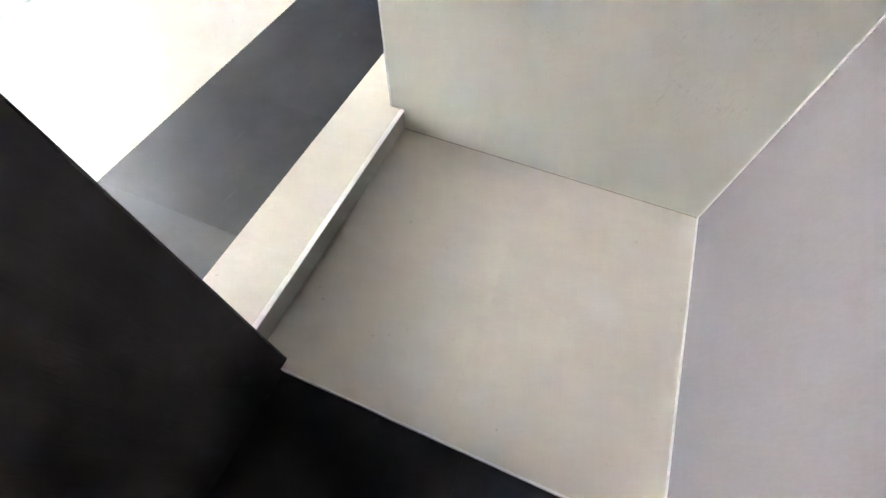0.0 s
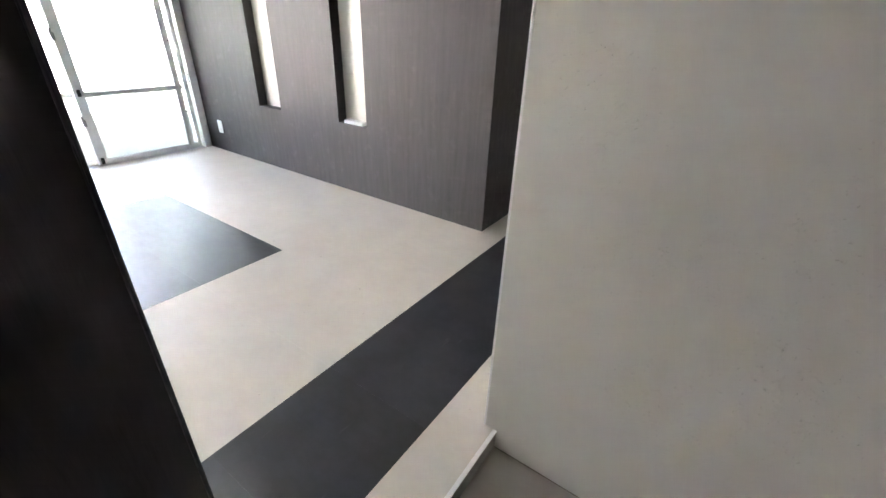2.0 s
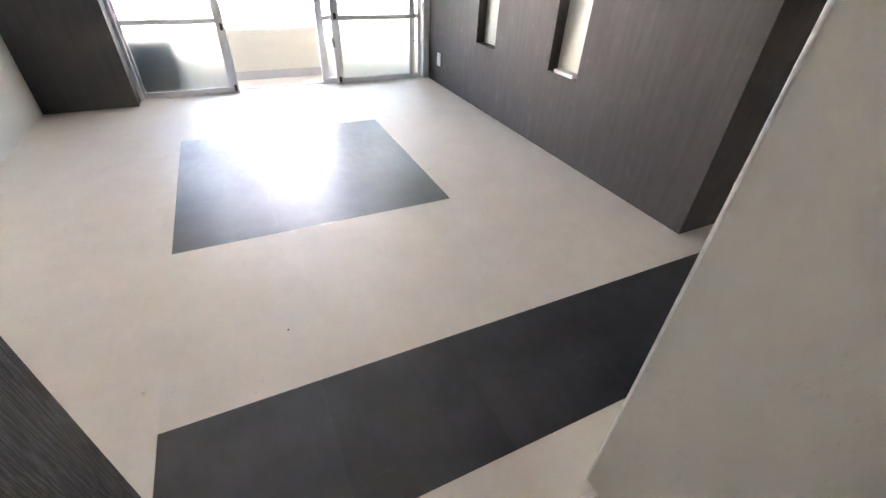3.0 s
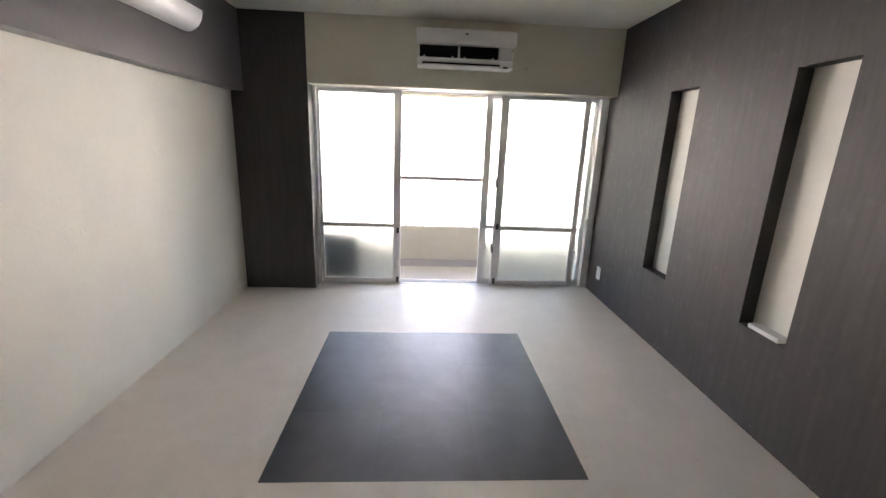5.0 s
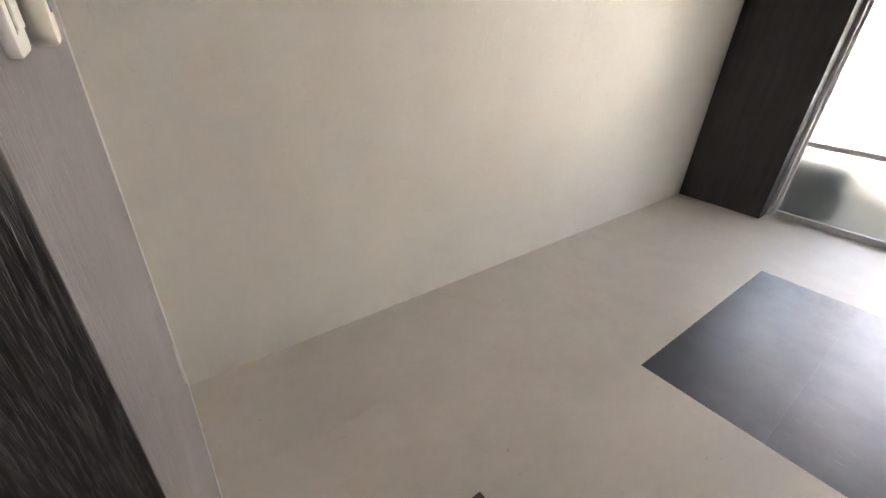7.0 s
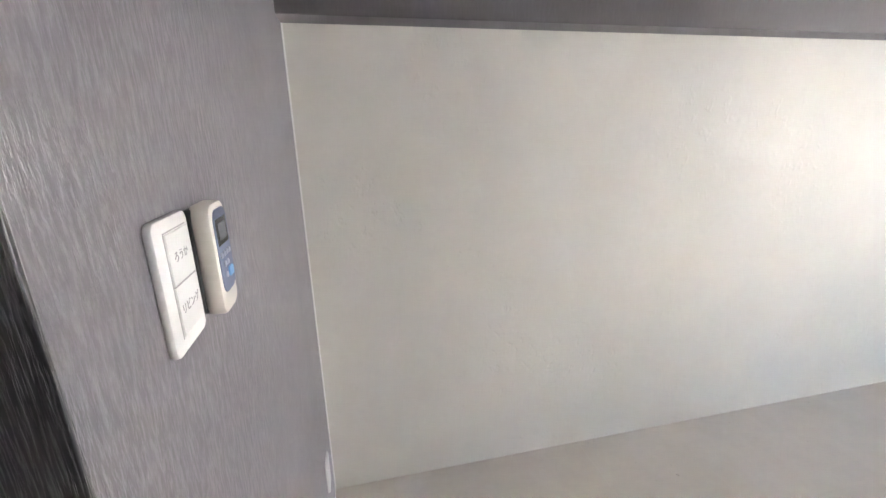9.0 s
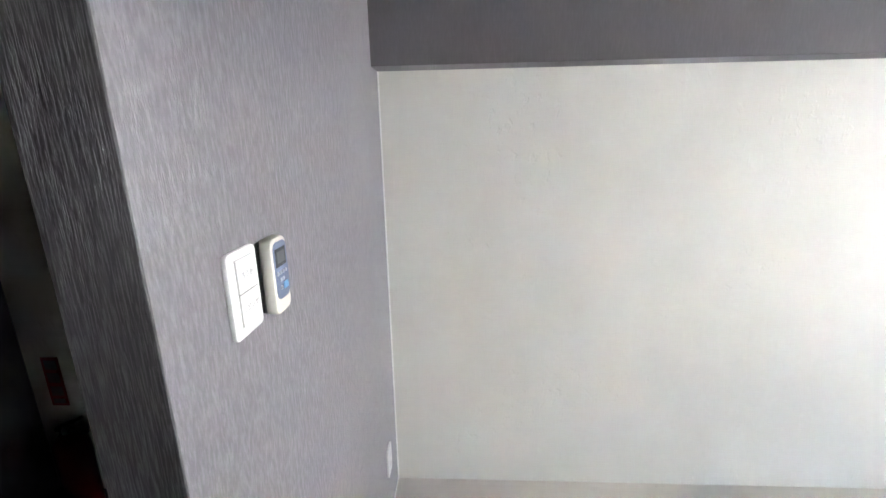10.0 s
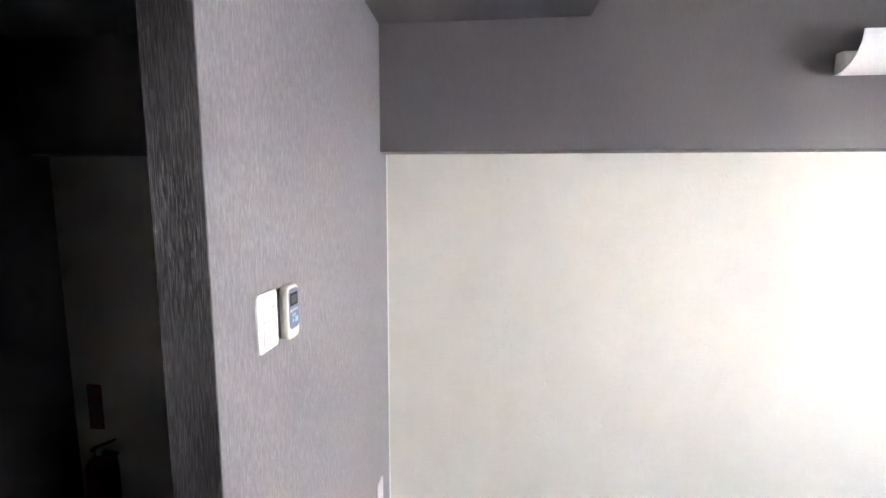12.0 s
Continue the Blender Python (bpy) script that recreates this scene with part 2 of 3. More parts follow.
def boxes(*specs, bevel=0.0, seg=2):
    bm = bmesh.new()
    for a, b in specs:
        box_into(bm, a, b, bevel, seg)
    return bm


def prism(outline, axis, lo, hi, bevel=0.0):
    """A solid whose outline lies across the axis (0, 1 or 2), from lo to hi along it."""
    bm = bmesh.new()

    def place(p, v):
        q = list(p)
        q.insert(axis, v)
        return q
    low = [bm.verts.new(place(p, lo)) for p in outline]
    high = [bm.verts.new(place(p, hi)) for p in outline]
    bm.faces.new(low)
    bm.faces.new(high[::-1])
    n = len(outline)
    for i in range(n):
        bm.faces.new((low[i], high[i], high[(i + 1) % n], low[(i + 1) % n]))
    bmesh.ops.recalc_face_normals(bm, faces=bm.faces)
    if bevel:
        es = [e for e in bm.edges if e.calc_face_angle(0) > 0.7]
        bmesh.ops.bevel(bm, geom=es, offset=bevel, segments=2, profile=0.5, affect="EDGES", clamp_overlap=True)
    return bm


def rounded_rect(x0, z0, x1, z1, r, n=6):
    pts = []
    for cx, cz, a0 in ((x1 - r, z1 - r, 0), (x0 + r, z1 - r, 90), (x0 + r, z0 + r, 180), (x1 - r, z0 + r, 270)):
        for i in range(n + 1):
            a = radians(a0 + 90 * i / n)
            pts.append((cx + r * math.cos(a), cz + r * math.sin(a)))
    return pts


def lathe(profile, centre=(0, 0), seg=28):
    """A turned solid: profile of (radius, z) from bottom to top."""
    bm = bmesh.new()
    rings = []
    for r, z in profile:
        if r < 1e-5:
            rings.append([bm.verts.new((centre[0], centre[1], z))])
        else:
            rings.append([bm.verts.new((centre[0] + r * math.cos(2 * math.pi * i / seg), centre[1] + r * math.sin(2 * math.pi * i / seg), z)) for i in range(seg)])
    for a, b in zip(rings, rings[1:]):
        for i in range(seg):
            j = (i + 1) % seg
            if len(a) == 1 and len(b) > 1:
                bm.faces.new((a[0], b[j], b[i]))
            elif len(b) == 1 and len(a) > 1:
                bm.faces.new((a[i], a[j], b[0]))
            elif len(a) > 1:
                bm.faces.new((a[i], a[j], b[j], b[i]))
    bmesh.ops.recalc_face_normals(bm, faces=bm.faces)
    return bm


def tube(points, radius, seg=10):
    """A round bar through the points."""
    bm = bmesh.new()
    rings = []
    pts = [Vector(p) for p in points]
    for i, p in enumerate(pts):
        d = (pts[min(i + 1, len(pts) - 1)] - pts[max(i - 1, 0)]).normalized()
        u = d.orthogonal().normalized()
        if abs(d.z) < 0.9:
            u = d.cross(Vector((0, 0, 1))).normalized()
        v = d.cross(u)
        rings.append([bm.verts.new(p + radius * (math.cos(2 * math.pi * k / seg) * u + math.sin(2 * math.pi * k / seg) * v)) for k in range(seg)])
    for a, b in zip(rings, rings[1:]):
        for k in range(seg):
            bm.faces.new((a[k], a[(k + 1) % seg], b[(k + 1) % seg], b[k]))
    bm.faces.new(rings[0])
    bm.faces.new(rings[-1][::-1])
    bmesh.ops.recalc_face_normals(bm, faces=bm.faces)
    return bm


def mesh_of(name, bm, material, smooth=False):
    me = bpy.data.meshes.new(name)
    bm.to_mesh(me)
    bm.free()
    me.materials.append(material)
    if smooth:
        for p in me.polygons:
            p.use_smooth = True
        me.set_sharp_from_angle(angle=radians(35))
    return me


def part(name, bm, material, parent, label="", smooth=False):
    ob = new(name, mesh_of(name, bm, material, smooth))
    ob.parent = parent
    if label:
        tagged(ob, label)
    return ob


def setting(name, bm, material, label, category="wall"):
    return tagged(new(name, mesh_of(name, bm, material)), label, category, "", "structure")


def thing(name, at, label, category, group=""):
    e = new(name)
    e.empty_display_size = 0.05
    e.location = at
    return tagged(e, label, category, group)


def put(name, bm, material, parent, label="", smooth=False):
    """A part whose mesh is given in the room's coordinates, under a thing that stands at its base."""
    ob = part(name, bm, material, parent, label, smooth)
    root = parent
    shift = Vector((0, 0, 0))
    while root:
        shift = shift + root.location
        root = root.parent
    ob.data.transform(Matrix.Translation(-shift))
    return ob


# ---------------------------------------------------------------- the plan, in metres
EAST = 3.29        # charcoal niche wall
PIER = 0.786       # its free end
LINTEL = 3.864     # face of the wall over the window
SASH = 4.035       # room face of the inner sashes
CEILING = 2.345
SOFFIT = 2.23
BEAM = 1.729       # underside of the beam along the white wall
JAMB = 1.209       # free end of the partition
FIN = 2.012        # white wall at the end of the hall
HALL = -0.956      # south wall of the hall
LOW = -0.077       # hall floor
TILE = 0.4645
TX, TY = 0.953, 0.168

# ---------------------------------------------------------------- structure
setting("wall_west", boxes(((-0.15, -1.80, -0.3), (0, 4.25, 2.5))), WORN, "off-white plaster-look wallpaper wall below a dark beam")
setting("beam_west", boxes(((0.0005, -1.70, BEAM), (0.105, 3.868, CEILING)), bevel=0.003), SLATE, "slate-grey papered beam along the top of the white wall", "beam")
setting("column", boxes(((0.0005, 3.868, -0.012), (0.632, 4.25, CEILING)), bevel=0.003), PAPER, "charcoal papered column beside the balcony window", "column")
setting("wall_north", boxes(((0.632, LINTEL, 1.822), (EAST + 0.1, 4.25, CEILING))), CREAM, "cream wallpaper wall over the balcony window")
partition = setting("wall_partition", boxes(((0.0005, -0.088, -0.2), (JAMB - 0.004, 0, SOFFIT)), bevel=0.0005), FIBRE_LIT, "grey fibre-textured wallpaper partition between hall and living room, toned as lit")
# hall side gets a darker sheet than the room face
part("hall_face", boxes(((0.106, -0.0915, -0.2), (JAMB - 0.004, -0.088, SOFFIT))), PAPER, partition, "thin charcoal face on the hall side")
# free end's shade put into a darker copy of the room face's paper
part("end_face", boxes(((JAMB - 0.004, -0.0915, -0.2), (JAMB, 0.0004, SOFFIT)), bevel=0.0012), FIBRE_SHADED, partition, "fibre wallpaper on the free end, darkened as in shade")
setting("wall_fin", boxes(((FIN, HALL, -0.2), (FIN + 0.11, 0.020, SOFFIT)), bevel=0.002), WHITE, "off-white plaster-look wall stub at the end of the hall")
setting("wall_hall_south", boxes(((0.80, HALL - 0.12, -0.2), (FIN + 0.11, HALL, SOFFIT))), SATIN, "grey satin wallpaper wall of the hall")
setting("wall_hall_return", boxes(((0.80, -1.645, -0.2), (0.92, HALL - 0.12, SOFFIT))), SATIN, "grey wallpaper return wall in the dark hall")
setting("wall_hall_end", boxes(((-0.15, -1.80, -0.2), (0.92, -1.645, SOFFIT))), SATIN, "grey wallpaper wall closing the dark hall")
setting("wall_return", boxes(((EAST + 0.08, PIER, -0.3), (4.5, PIER + 0.2, SOFFIT))), PAPER, "charcoal wallpaper return beside the niche wall")
# unseen closing walls, kept off-white so they bounce light into the passage
setting("wall_far_east", boxes(((4.5, -1.10, -0.3), (4.65, PIER + 0.2, 2.5))), WHITE, "unseen off-white plaster-look wall beyond the passage, pale to bounce light")
setting("wall_far_south", boxes(((FIN + 0.11, -1.10, -0.3), (4.5, HALL, SOFFIT))), WHITE, "unseen off-white plaster-look wall south of the passage, pale to bounce light")
setting("soffit", boxes(((0.105, -1.70, SOFFIT), (EAST, 0.822, CEILING)), ((EAST, -1.10, SOFFIT), (4.5, PIER, CEILING))), SLATE, "slate-grey papered dropped soffit over the entrance end", "soffit")
setting("ceiling", boxes(((-0.15, -1.80, CEILING), (4.65, 4.25, 2.6))), CEIL, "plain off-white papered ceiling", "ceiling")

# niche wall: a front layer with two tall slots before a solid core
N1, N2, NZ = (2.752, 3.052), (1.778, 2.064), (0.515, 1.769)
ND = 0.082
front = boxes(((EAST, PIER, -0.012), (EAST + ND, N2[0], CEILING)),
              ((EAST, N2[1], -0.012), (EAST + ND, N1[0], CEILING)),
              ((EAST, N1[1], -0.012), (EAST + ND, 4.25, CEILING)),
              ((EAST, N2[0], -0.012), (EAST + ND, N2[1], NZ[0])), ((EAST, N2[0], NZ[1]), (EAST + ND, N2[1], CEILING)),
              ((EAST, N1[0], -0.012), (EAST + ND, N1[1], NZ[0])), ((EAST, N1[0], NZ[1]), (EAST + ND, N1[1], CEILING)))
wall_east = setting("wall_east", front, PAPER, "charcoal grained wallpaper wall with two tall slot niches")
setting("wall_east_core", boxes(((EAST + ND + 0.004, PIER + 0.2, -0.3), (EAST + 0.25, 4.25, 2.5))), PAPER, "charcoal core of the niche wall")
for lo, hi in (N1, N2):
    part("niche_back", boxes(((EAST + ND - 0.004, lo - 0.01, NZ[0] - 0.01), (EAST + ND + 0.004, hi + 0.01, NZ[1] + 0.01))), WHITE, wall_east, "off-white back of a slot niche")

# white beads along the inner corners and edges
trims = (((FIN - 0.003, HALL, LOW), (FIN, HALL + 0.003, SOFFIT)),
         ((1.186, HALL, LOW), (FIN - 0.004, HALL + 0.004, LOW + 0.003)),
         ((FIN - 0.0015, 0.0170, 0.0), (FIN + 0.007, 0.0250, SOFFIT)),
         ((0, 0, 0.0), (0.004, 0.005, BEAM)),
         ((0.004, 0, 0.0), (JAMB - 0.004, 0.0035, 0.004)))
for a, b in trims:
    setting("trim", boxes((a, b), bevel=0.0025 if b[1] == 0.0250 else 0.0), BEAD, "thin white sealant bead along a wall corner", "trim")

setting("trim", boxes(((FIN - 0.003, HALL + 0.004, LOW), (FIN, -0.0229, LOW + 0.0012))), GRIME, "brownish grimy joint at the foot of the wall", "trim")

# ---------------------------------------------------------------- floors
floor = setting("floor", boxes(((-0.1, -0.022, -0.3), (4.5, 4.16, -0.004)), ((FIN + 0.055, HALL, -0.3), (4.5, -0.022, -0.004))), SUB, "beige and black vinyl tile floor of the living room", "floor")
hall_floor = setting("hall_floor", boxes(((-0.1, -1.70, -0.3), (FIN + 0.05, -0.022, -0.104))), SUB, "beige and black vinyl floor of the hall, one step down", "floor")


def sheet(name, x0, y0, x1, y1, top, thick, mat, parent):
    bm = boxes(((x0, y0, top - thick), (x1, y1, top)))
    top_edges = [e for e in bm.edges if all(v.co.z > top - 1e-5 for v in e.verts)]
    bmesh.ops.bevel(bm, geom=top_edges, offset=0.00015, segments=1, affect="EDGES")
    return part(name, bm, mat, parent)


gap = 0.00005
xs = [0.0, TX - 2 * TILE] + [TX + k * TILE for k in range(-1, 7)]
ys = [-0.010] + [TY + k * TILE for k in range(0, 9)] + [4.03]
for i in range(len(xs) - 1):
    for j in range(len(ys) - 1):
        x0, x1, y0, y1 = xs[i], xs[i + 1], ys[j], ys[j + 1]
        if i == len(xs) - 2:
            if j == 0 or y1 < PIER:
                continue
            x1, y0 = EAST, max(y0, PIER)
        cx, cy = (x0 + x1) / 2, (y0 + y1) / 2
        rug = TX < cx < TX + 3 * TILE and TY + 3 * TILE < cy < TY + 6 * TILE
        band = cx > TX and TY < cy < TY + TILE
        if j == 0 and cx < JAMB - TILE:
            y0 = 0.0
        sheet("tile", x0 + gap, y0 + gap, x1 - gap, y1 - gap, 0.0, 0.003, BLACK if rug or band else BEIGE, floor)
for k in range(4):      # past the niche wall's end
    x0, x1 = TX + (k + 5) * TILE, min(4.5, TX + (k + 6) * TILE)
    if x1 - x0 > 0.02:
        for y0, y1, mat in ((HALL, -0.010, BEIGE), (-0.010, TY, BEIGE), (TY, TY + TILE, BLACK), (TY + TILE, PIER, BEIGE)):
            sheet("tile", x0 + gap, y0 + gap, x1 - gap, y1 - gap, 0.0, 0.003, mat, floor)
sheet("tile", FIN + 0.11, HALL, TX + 5 * TILE - gap, -0.011, 0.0, 0.003, BEIGE, floor)
part("step_riser", boxes(((JAMB - 0.01, -0.0225, -0.15), (FIN, -0.0222 + 0.004, -0.004))), RISER_SHADED, floor, "riser of the step, floor beige darkened as in shade")
part("step_nosing", boxes(((JAMB - 0.01, -0.0250, -0.0040), (FIN, -0.0102, 0.0008)), bevel=0.0012), BEAD, floor, "pale nosing strip of the step")

for x0, x1 in ((1.186, 1.557), (1.557, FIN)):
    for y0, y1 in ((HALL, -0.487), (-0.487, -0.0225)):
        sheet("tile", x0 + gap, y0 + gap, x1 - gap, y1 - gap, LOW, 0.026, BEIGE, hall_floor)
part("floor_edge_strip", boxes(((1.181, HALL, -0.103), (1.186, -0.0225, LOW + 0.001)), bevel=0.001), BEAD, hall_floor, "pale edge strip between beige and black floor")
for k in range(4):
    for j in range(4):
        x0, x1 = max(0.0, 1.181 - (k + 1) * TILE), 1.181 - k * TILE
        y0, y1 = max(-1.645, -0.086 - (j + 1) * TILE), -0.086 - j * TILE
        if x1 - x0 > 0.02 and y1 - y0 > 0.02 and not (y1 < HALL and x0 > 0.8):
            sheet("tile", x0 + gap, y0 + gap, x1 - gap, y1 - gap, -0.101, 0.003, BLACK, hall_floor)

# ---------------------------------------------------------------- balcony window
window = tagged(new("window_1"), "aluminium sliding balcony window with frosted panes, one bay open", "window", "", "structure")
part("window_frame", boxes(((0.632, 4.02, 0.0), (0.657, 4.17, 1.822)), ((3.222, 4.02, 0.0), (EAST, 4.088, 1.822)), ((3.256, 4.088, 0.0), (EAST, 4.17, 1.822)),
                           ((0.657, 4.02, 1.806), (3.222, 4.17, 1.822)), ((0.657, 4.03, -0.02), (3.252, 4.17, 0.004)),
                           ((0.657, 4.082, 0.004), (3.252, 4.088, 0.013)), ((0.657, 4.128, 0.004), (3.252, 4.134, 0.013)),
                           ((0.657, 4.082, 1.794), (3.252, 4.088, 1.806)), bevel=0.0015), ALU, window)
part("head_trim", boxes(((0.632, 3.870, 1.812), (3.29, 4.02, 1.8219)), bevel=0.001), CREAM, window, "cream trim under the lintel")


def sash(x0, x1, y0, left, right, top=1.804, low=0.006, bar=0.58):
    depth = 0.034
    s = part("sash", boxes(((x0, y0, low), (x0 + left, y0 + depth, top)), ((x1 - right, y0, low), (x1, y0 + depth, top)),
                           ((x0 + left, y0 + 0.003, low), (x1 - right, y0 + depth - 0.003, low + 0.045)),
                           ((x0 + left, y0 + 0.003, top - 0.032), (x1 - right, y0 + depth - 0.003, top)),
                           ((x0 + left, y0 + 0.001, bar - 0.02), (x1 - right, y0 + depth - 0.001, bar + 0.02)), bevel=0.002), ALU, window)
    for z0, z1 in ((low + 0.040, bar - 0.016), (bar + 0.016, top - 0.027)):
        part("pane", boxes(((x0 + left - 0.006, y0 + 0.014, z0), (x1 - right + 0.006, y0 + 0.019, z1))), GLASS, s, "frosted glass pane")
    return s


s_left = sash(0.660, 1.412, 4.044, 0.022, 0.072)
s_right = sash(2.312, 3.137, 4.044, 0.072, 0.050)
s_outer = sash(2.182, 3.250, 4.092, 0.066, 0.060)
for s, x, z in ((s_left, 1.385, 0.515), (s_left, 1.385, 0.02), (s_right, 2.345, 0.575), (s_right, 2.345, 0.02)):
    part("bumper", boxes(((x - 0.012, 4.036, z - 0.004), (x + 0.012, 4.046, z + 0.05)), bevel=0.002), RUBBER, s, "black plastic sash bumper")
for x, z in ((2.318, 0.34), (2.318, 0.98)):
    part("latch", boxes(((x - 0.02, 4.030, z), (x + 0.004, 4.046, z + 0.055)), ((x - 0.026, 4.022, z + 0.028), (x - 0.008, 4.034, z + 0.085)), bevel=0.002), GREYPAINT, s_right, "grey crescent latch")
for z in (0.36, 0.97):
    part("pull", boxes(((3.118, 4.030, z), (3.146, 4.046, z + 0.012)), bevel=0.002), GREYPAINT, s_right, "small grey pull")
part("keeper", boxes(((3.206, 4.028, 0.62), (3.222, 4.046, 0.70)), bevel=0.002), ALU, window, "aluminium latch keeper")

# ---------------------------------------------------------------- balcony and outside
setting("balcony_floor", boxes(((-2.0, 4.17, -0.45), (6.0, 5.60, -0.245))), DECK, "beige sheet-covered balcony floor", "balcony")
setting("balcony_slab", boxes(((-2.0, 4.25, 2.05), (6.0, 5.60, 2.30)), ((-2.0, 5.46, 1.90), (6.0, 5.60, 2.05))), PARAPET, "cream underside of the balcony above", "balcony")
setting("balcony_parapet", boxes(((-2.0, 5.45, -0.245), (6.0, 5.60, 0.295))), PARAPET, "cream painted concrete balcony parapet", "parapet")
setting("balcony_skirting", boxes(((-2.0, 5.438, -0.245), (6.0, 5.45, -0.15))), GREYPAINT, "grey painted skirting along the parapet", "skirting")
setting("facade_wall", boxes(((-2.0, 4.17, -0.245), (0.55, 4.25, 2.05)), ((EAST + 0.1, 4.17, -0.245), (6.0, 4.25, 2.05))), PARAPET, "cream painted outer wall beside the window")
setting("ground", boxes(((-900, -900, -9.2), (900, 900, -9.0))), GROUND, "pale concrete ground far below the balcony", "ground")

# added pale block, no known building: reflects sunlight into the room
opposite = thing("bounce_building", (2, 46, -9.0), "unseen pale block far across the street, added to reflect sunlight into the room", "building")
put("wall", boxes(((-48, 40.0, -9.0), (52, 52, 10.5))), BOUNCE_FACADE, opposite)
put("roof", boxes(((-48.4, 39.6, 10.5), (52.4, 52.4, 11.1))), GREYPAINT, opposite)
pane_mesh = None
for storey in range(6):
    for k in range(16):
        at = (-44.5 + 6.0 * k, 39.97, -6.8 + 3.0 * storey)
        if pane_mesh is None:
            w = put("window", boxes(((at[0], 39.94, at[2]), (at[0] + 2.0, 40.02, at[2] + 1.5)), bevel=0.03), GREYPAINT, opposite)
            pane_mesh, first_at = w.data, at
        else:
            w = new("window", pane_mesh)
            w.parent = opposite
            w.location = (at[0] - first_at[0], 0, at[2] - first_at[2])

railing = thing("railing", (1.9, 5.52, 0.295), "brown-grey metal railing with upright bars on the parapet", "railing")
put("top_rail", boxes(((-2.0, 5.495, 0.888), (6.0, 5.545, 0.938)), bevel=0.006), RAIL, railing)
bar_mesh = None
for k in range(70):
    x = -1.967 + 0.109 * k
    if bar_mesh is None:
        first = put("bar", boxes(((x - 0.011, 5.509, 0.295), (x + 0.011, 5.531, 0.893)), bevel=0.002), RAIL, railing)
        bar_mesh = first.data
    else:
        b = new("bar", bar_mesh)
        b.parent = railing
        b.location = (0.109 * k, 0, 0)

unit = thing("outdoor_unit", (0.62, 4.44, -0.245), "dark grey air conditioner outdoor unit on the balcony floor", "air conditioner")
put("casing", boxes(((0.25, 4.30, -0.195), (0.99, 4.58, 0.455)), bevel=0.012), UNITGREY, unit)
put("grille", boxes(*[((0.32, 4.58, -0.105 + 0.036 * k), (0.72, 4.588, -0.089 + 0.036 * k)) for k in range(12)]), GREYPAINT, unit)
for x in (0.36, 0.87):
    put("foot", boxes(((x - 0.03, 4.28, -0.245), (x + 0.03, 4.60, -0.195)), bevel=0.004), GREYPAINT, unit)

# ---------------------------------------------------------------- air conditioner over the window
ac = thing("air_conditioner", (1.93, LINTEL, 1.95), "white wall-mounted air conditioner with its front flap raised", "air conditioner")
FR = 3.672
put("body", prism([(LINTEL, 1.966), (3.70, 1.960), (3.685, 1.970), (3.690, 2.018), (3.715, 2.024), (3.715, 2.128), (3.700, 2.236), (LINTEL, 2.240)], 0, 1.545, 2.312, 0.004), PLASTIC, ac, "", True)
put("flap", prism([(3.700, 2.124), (FR, 2.128), (FR - 0.014, 2.150), (FR - 0.012, 2.205), (FR + 0.012, 2.238), (3.70, 2.240)], 0, 1.536, 2.326, 0.006), PLASTIC, ac, "raised white front flap", True)
for x0, x1 in ((1.562, 1.868), (1.884, 2.194)):
    f = put("filter", boxes(((x0, 3.7105, 2.032), (x1, 3.7165, 2.120)), bevel=0.002), FILTER, ac, "dark intake filter")
    for x in (x0 + 0.03, x1 - 0.05):
        put("filter_clip", boxes(((x, 3.7085, 2.031), (x + 0.015, 3.7125, 2.042)), bevel=0.001), PLASTIC, f, "white filter clip")
put("side_panel", boxes(((2.200, 3.692, 2.020), (2.308, 3.7155, 2.116)), bevel=0.003), PLASTIC, ac)
put("outlet_slot", boxes(((1.585, 3.682, 1.972), (2.205, 3.690, 1.992))), FILTER, ac, "dark air outlet slot")
put("louver", prism([(3.684, 1.974), (3.674, 1.966), (3.672, 1.969), (3.682, 1.978)], 0, 1.59, 2.20), PLASTIC, ac, "white louver blade")
put("badge", boxes(((1.918, FR - 0.0155, 2.192), (1.942, FR - 0.012, 2.203)), bevel=0.001), RUBBER, ac, "small dark badge")
put("receiver_window", boxes(((2.232, 3.6815, 1.964), (2.272, 3.686, 1.978)), bevel=0.001), RUBBER, ac, "dark receiver window")
put("screw_cap", boxes(((2.296, 3.689, 2.095), (2.306, 3.6925, 2.106)), bevel=0.001), RUBBER, ac)

ac_socket = thing("wall_socket", (2.462, LINTEL, 2.0), "cream wall socket beside the air conditioner", "socket", "wall sockets")
put("plate", prism(rounded_rect(2.436, 1.945, 2.488, 2.055, 0.006), 1, LINTEL - 0.007, LINTEL, 0.0015), CREAM, ac_socket)
put("slot", boxes(((2.452, LINTEL - 0.008, 1.992), (2.456, LINTEL - 0.0065, 2.008)), ((2.468, LINTEL - 0.008, 1.992), (2.472, LINTEL - 0.0065, 2.008))), INK, ac_socket)

# ---------------------------------------------------------------- wall lamp on the beam
lamp = thing("wall_lamp", (0.105, 2.37, 1.98), "long white wall lamp with a curved opal cover, unlit", "lamp")
curve_pts = []
for r_in in (0.0, 0.004):      # a thin curved sheet, open at both ends
    arc = []
    for i in range(11):
        a = radians(8 + 82 * i / 10)
        arc.append((0.112 + (0.112 - r_in) * math.sin(a), 2.110 - (0.124 - r_in) * math.cos(a)))
    curve_pts += arc if not curve_pts else arc[::-1]
put("cover", prism(curve_pts, 1, 1.690, 3.045, 0.0008), OPAL, lamp, "curved opal acrylic cover")
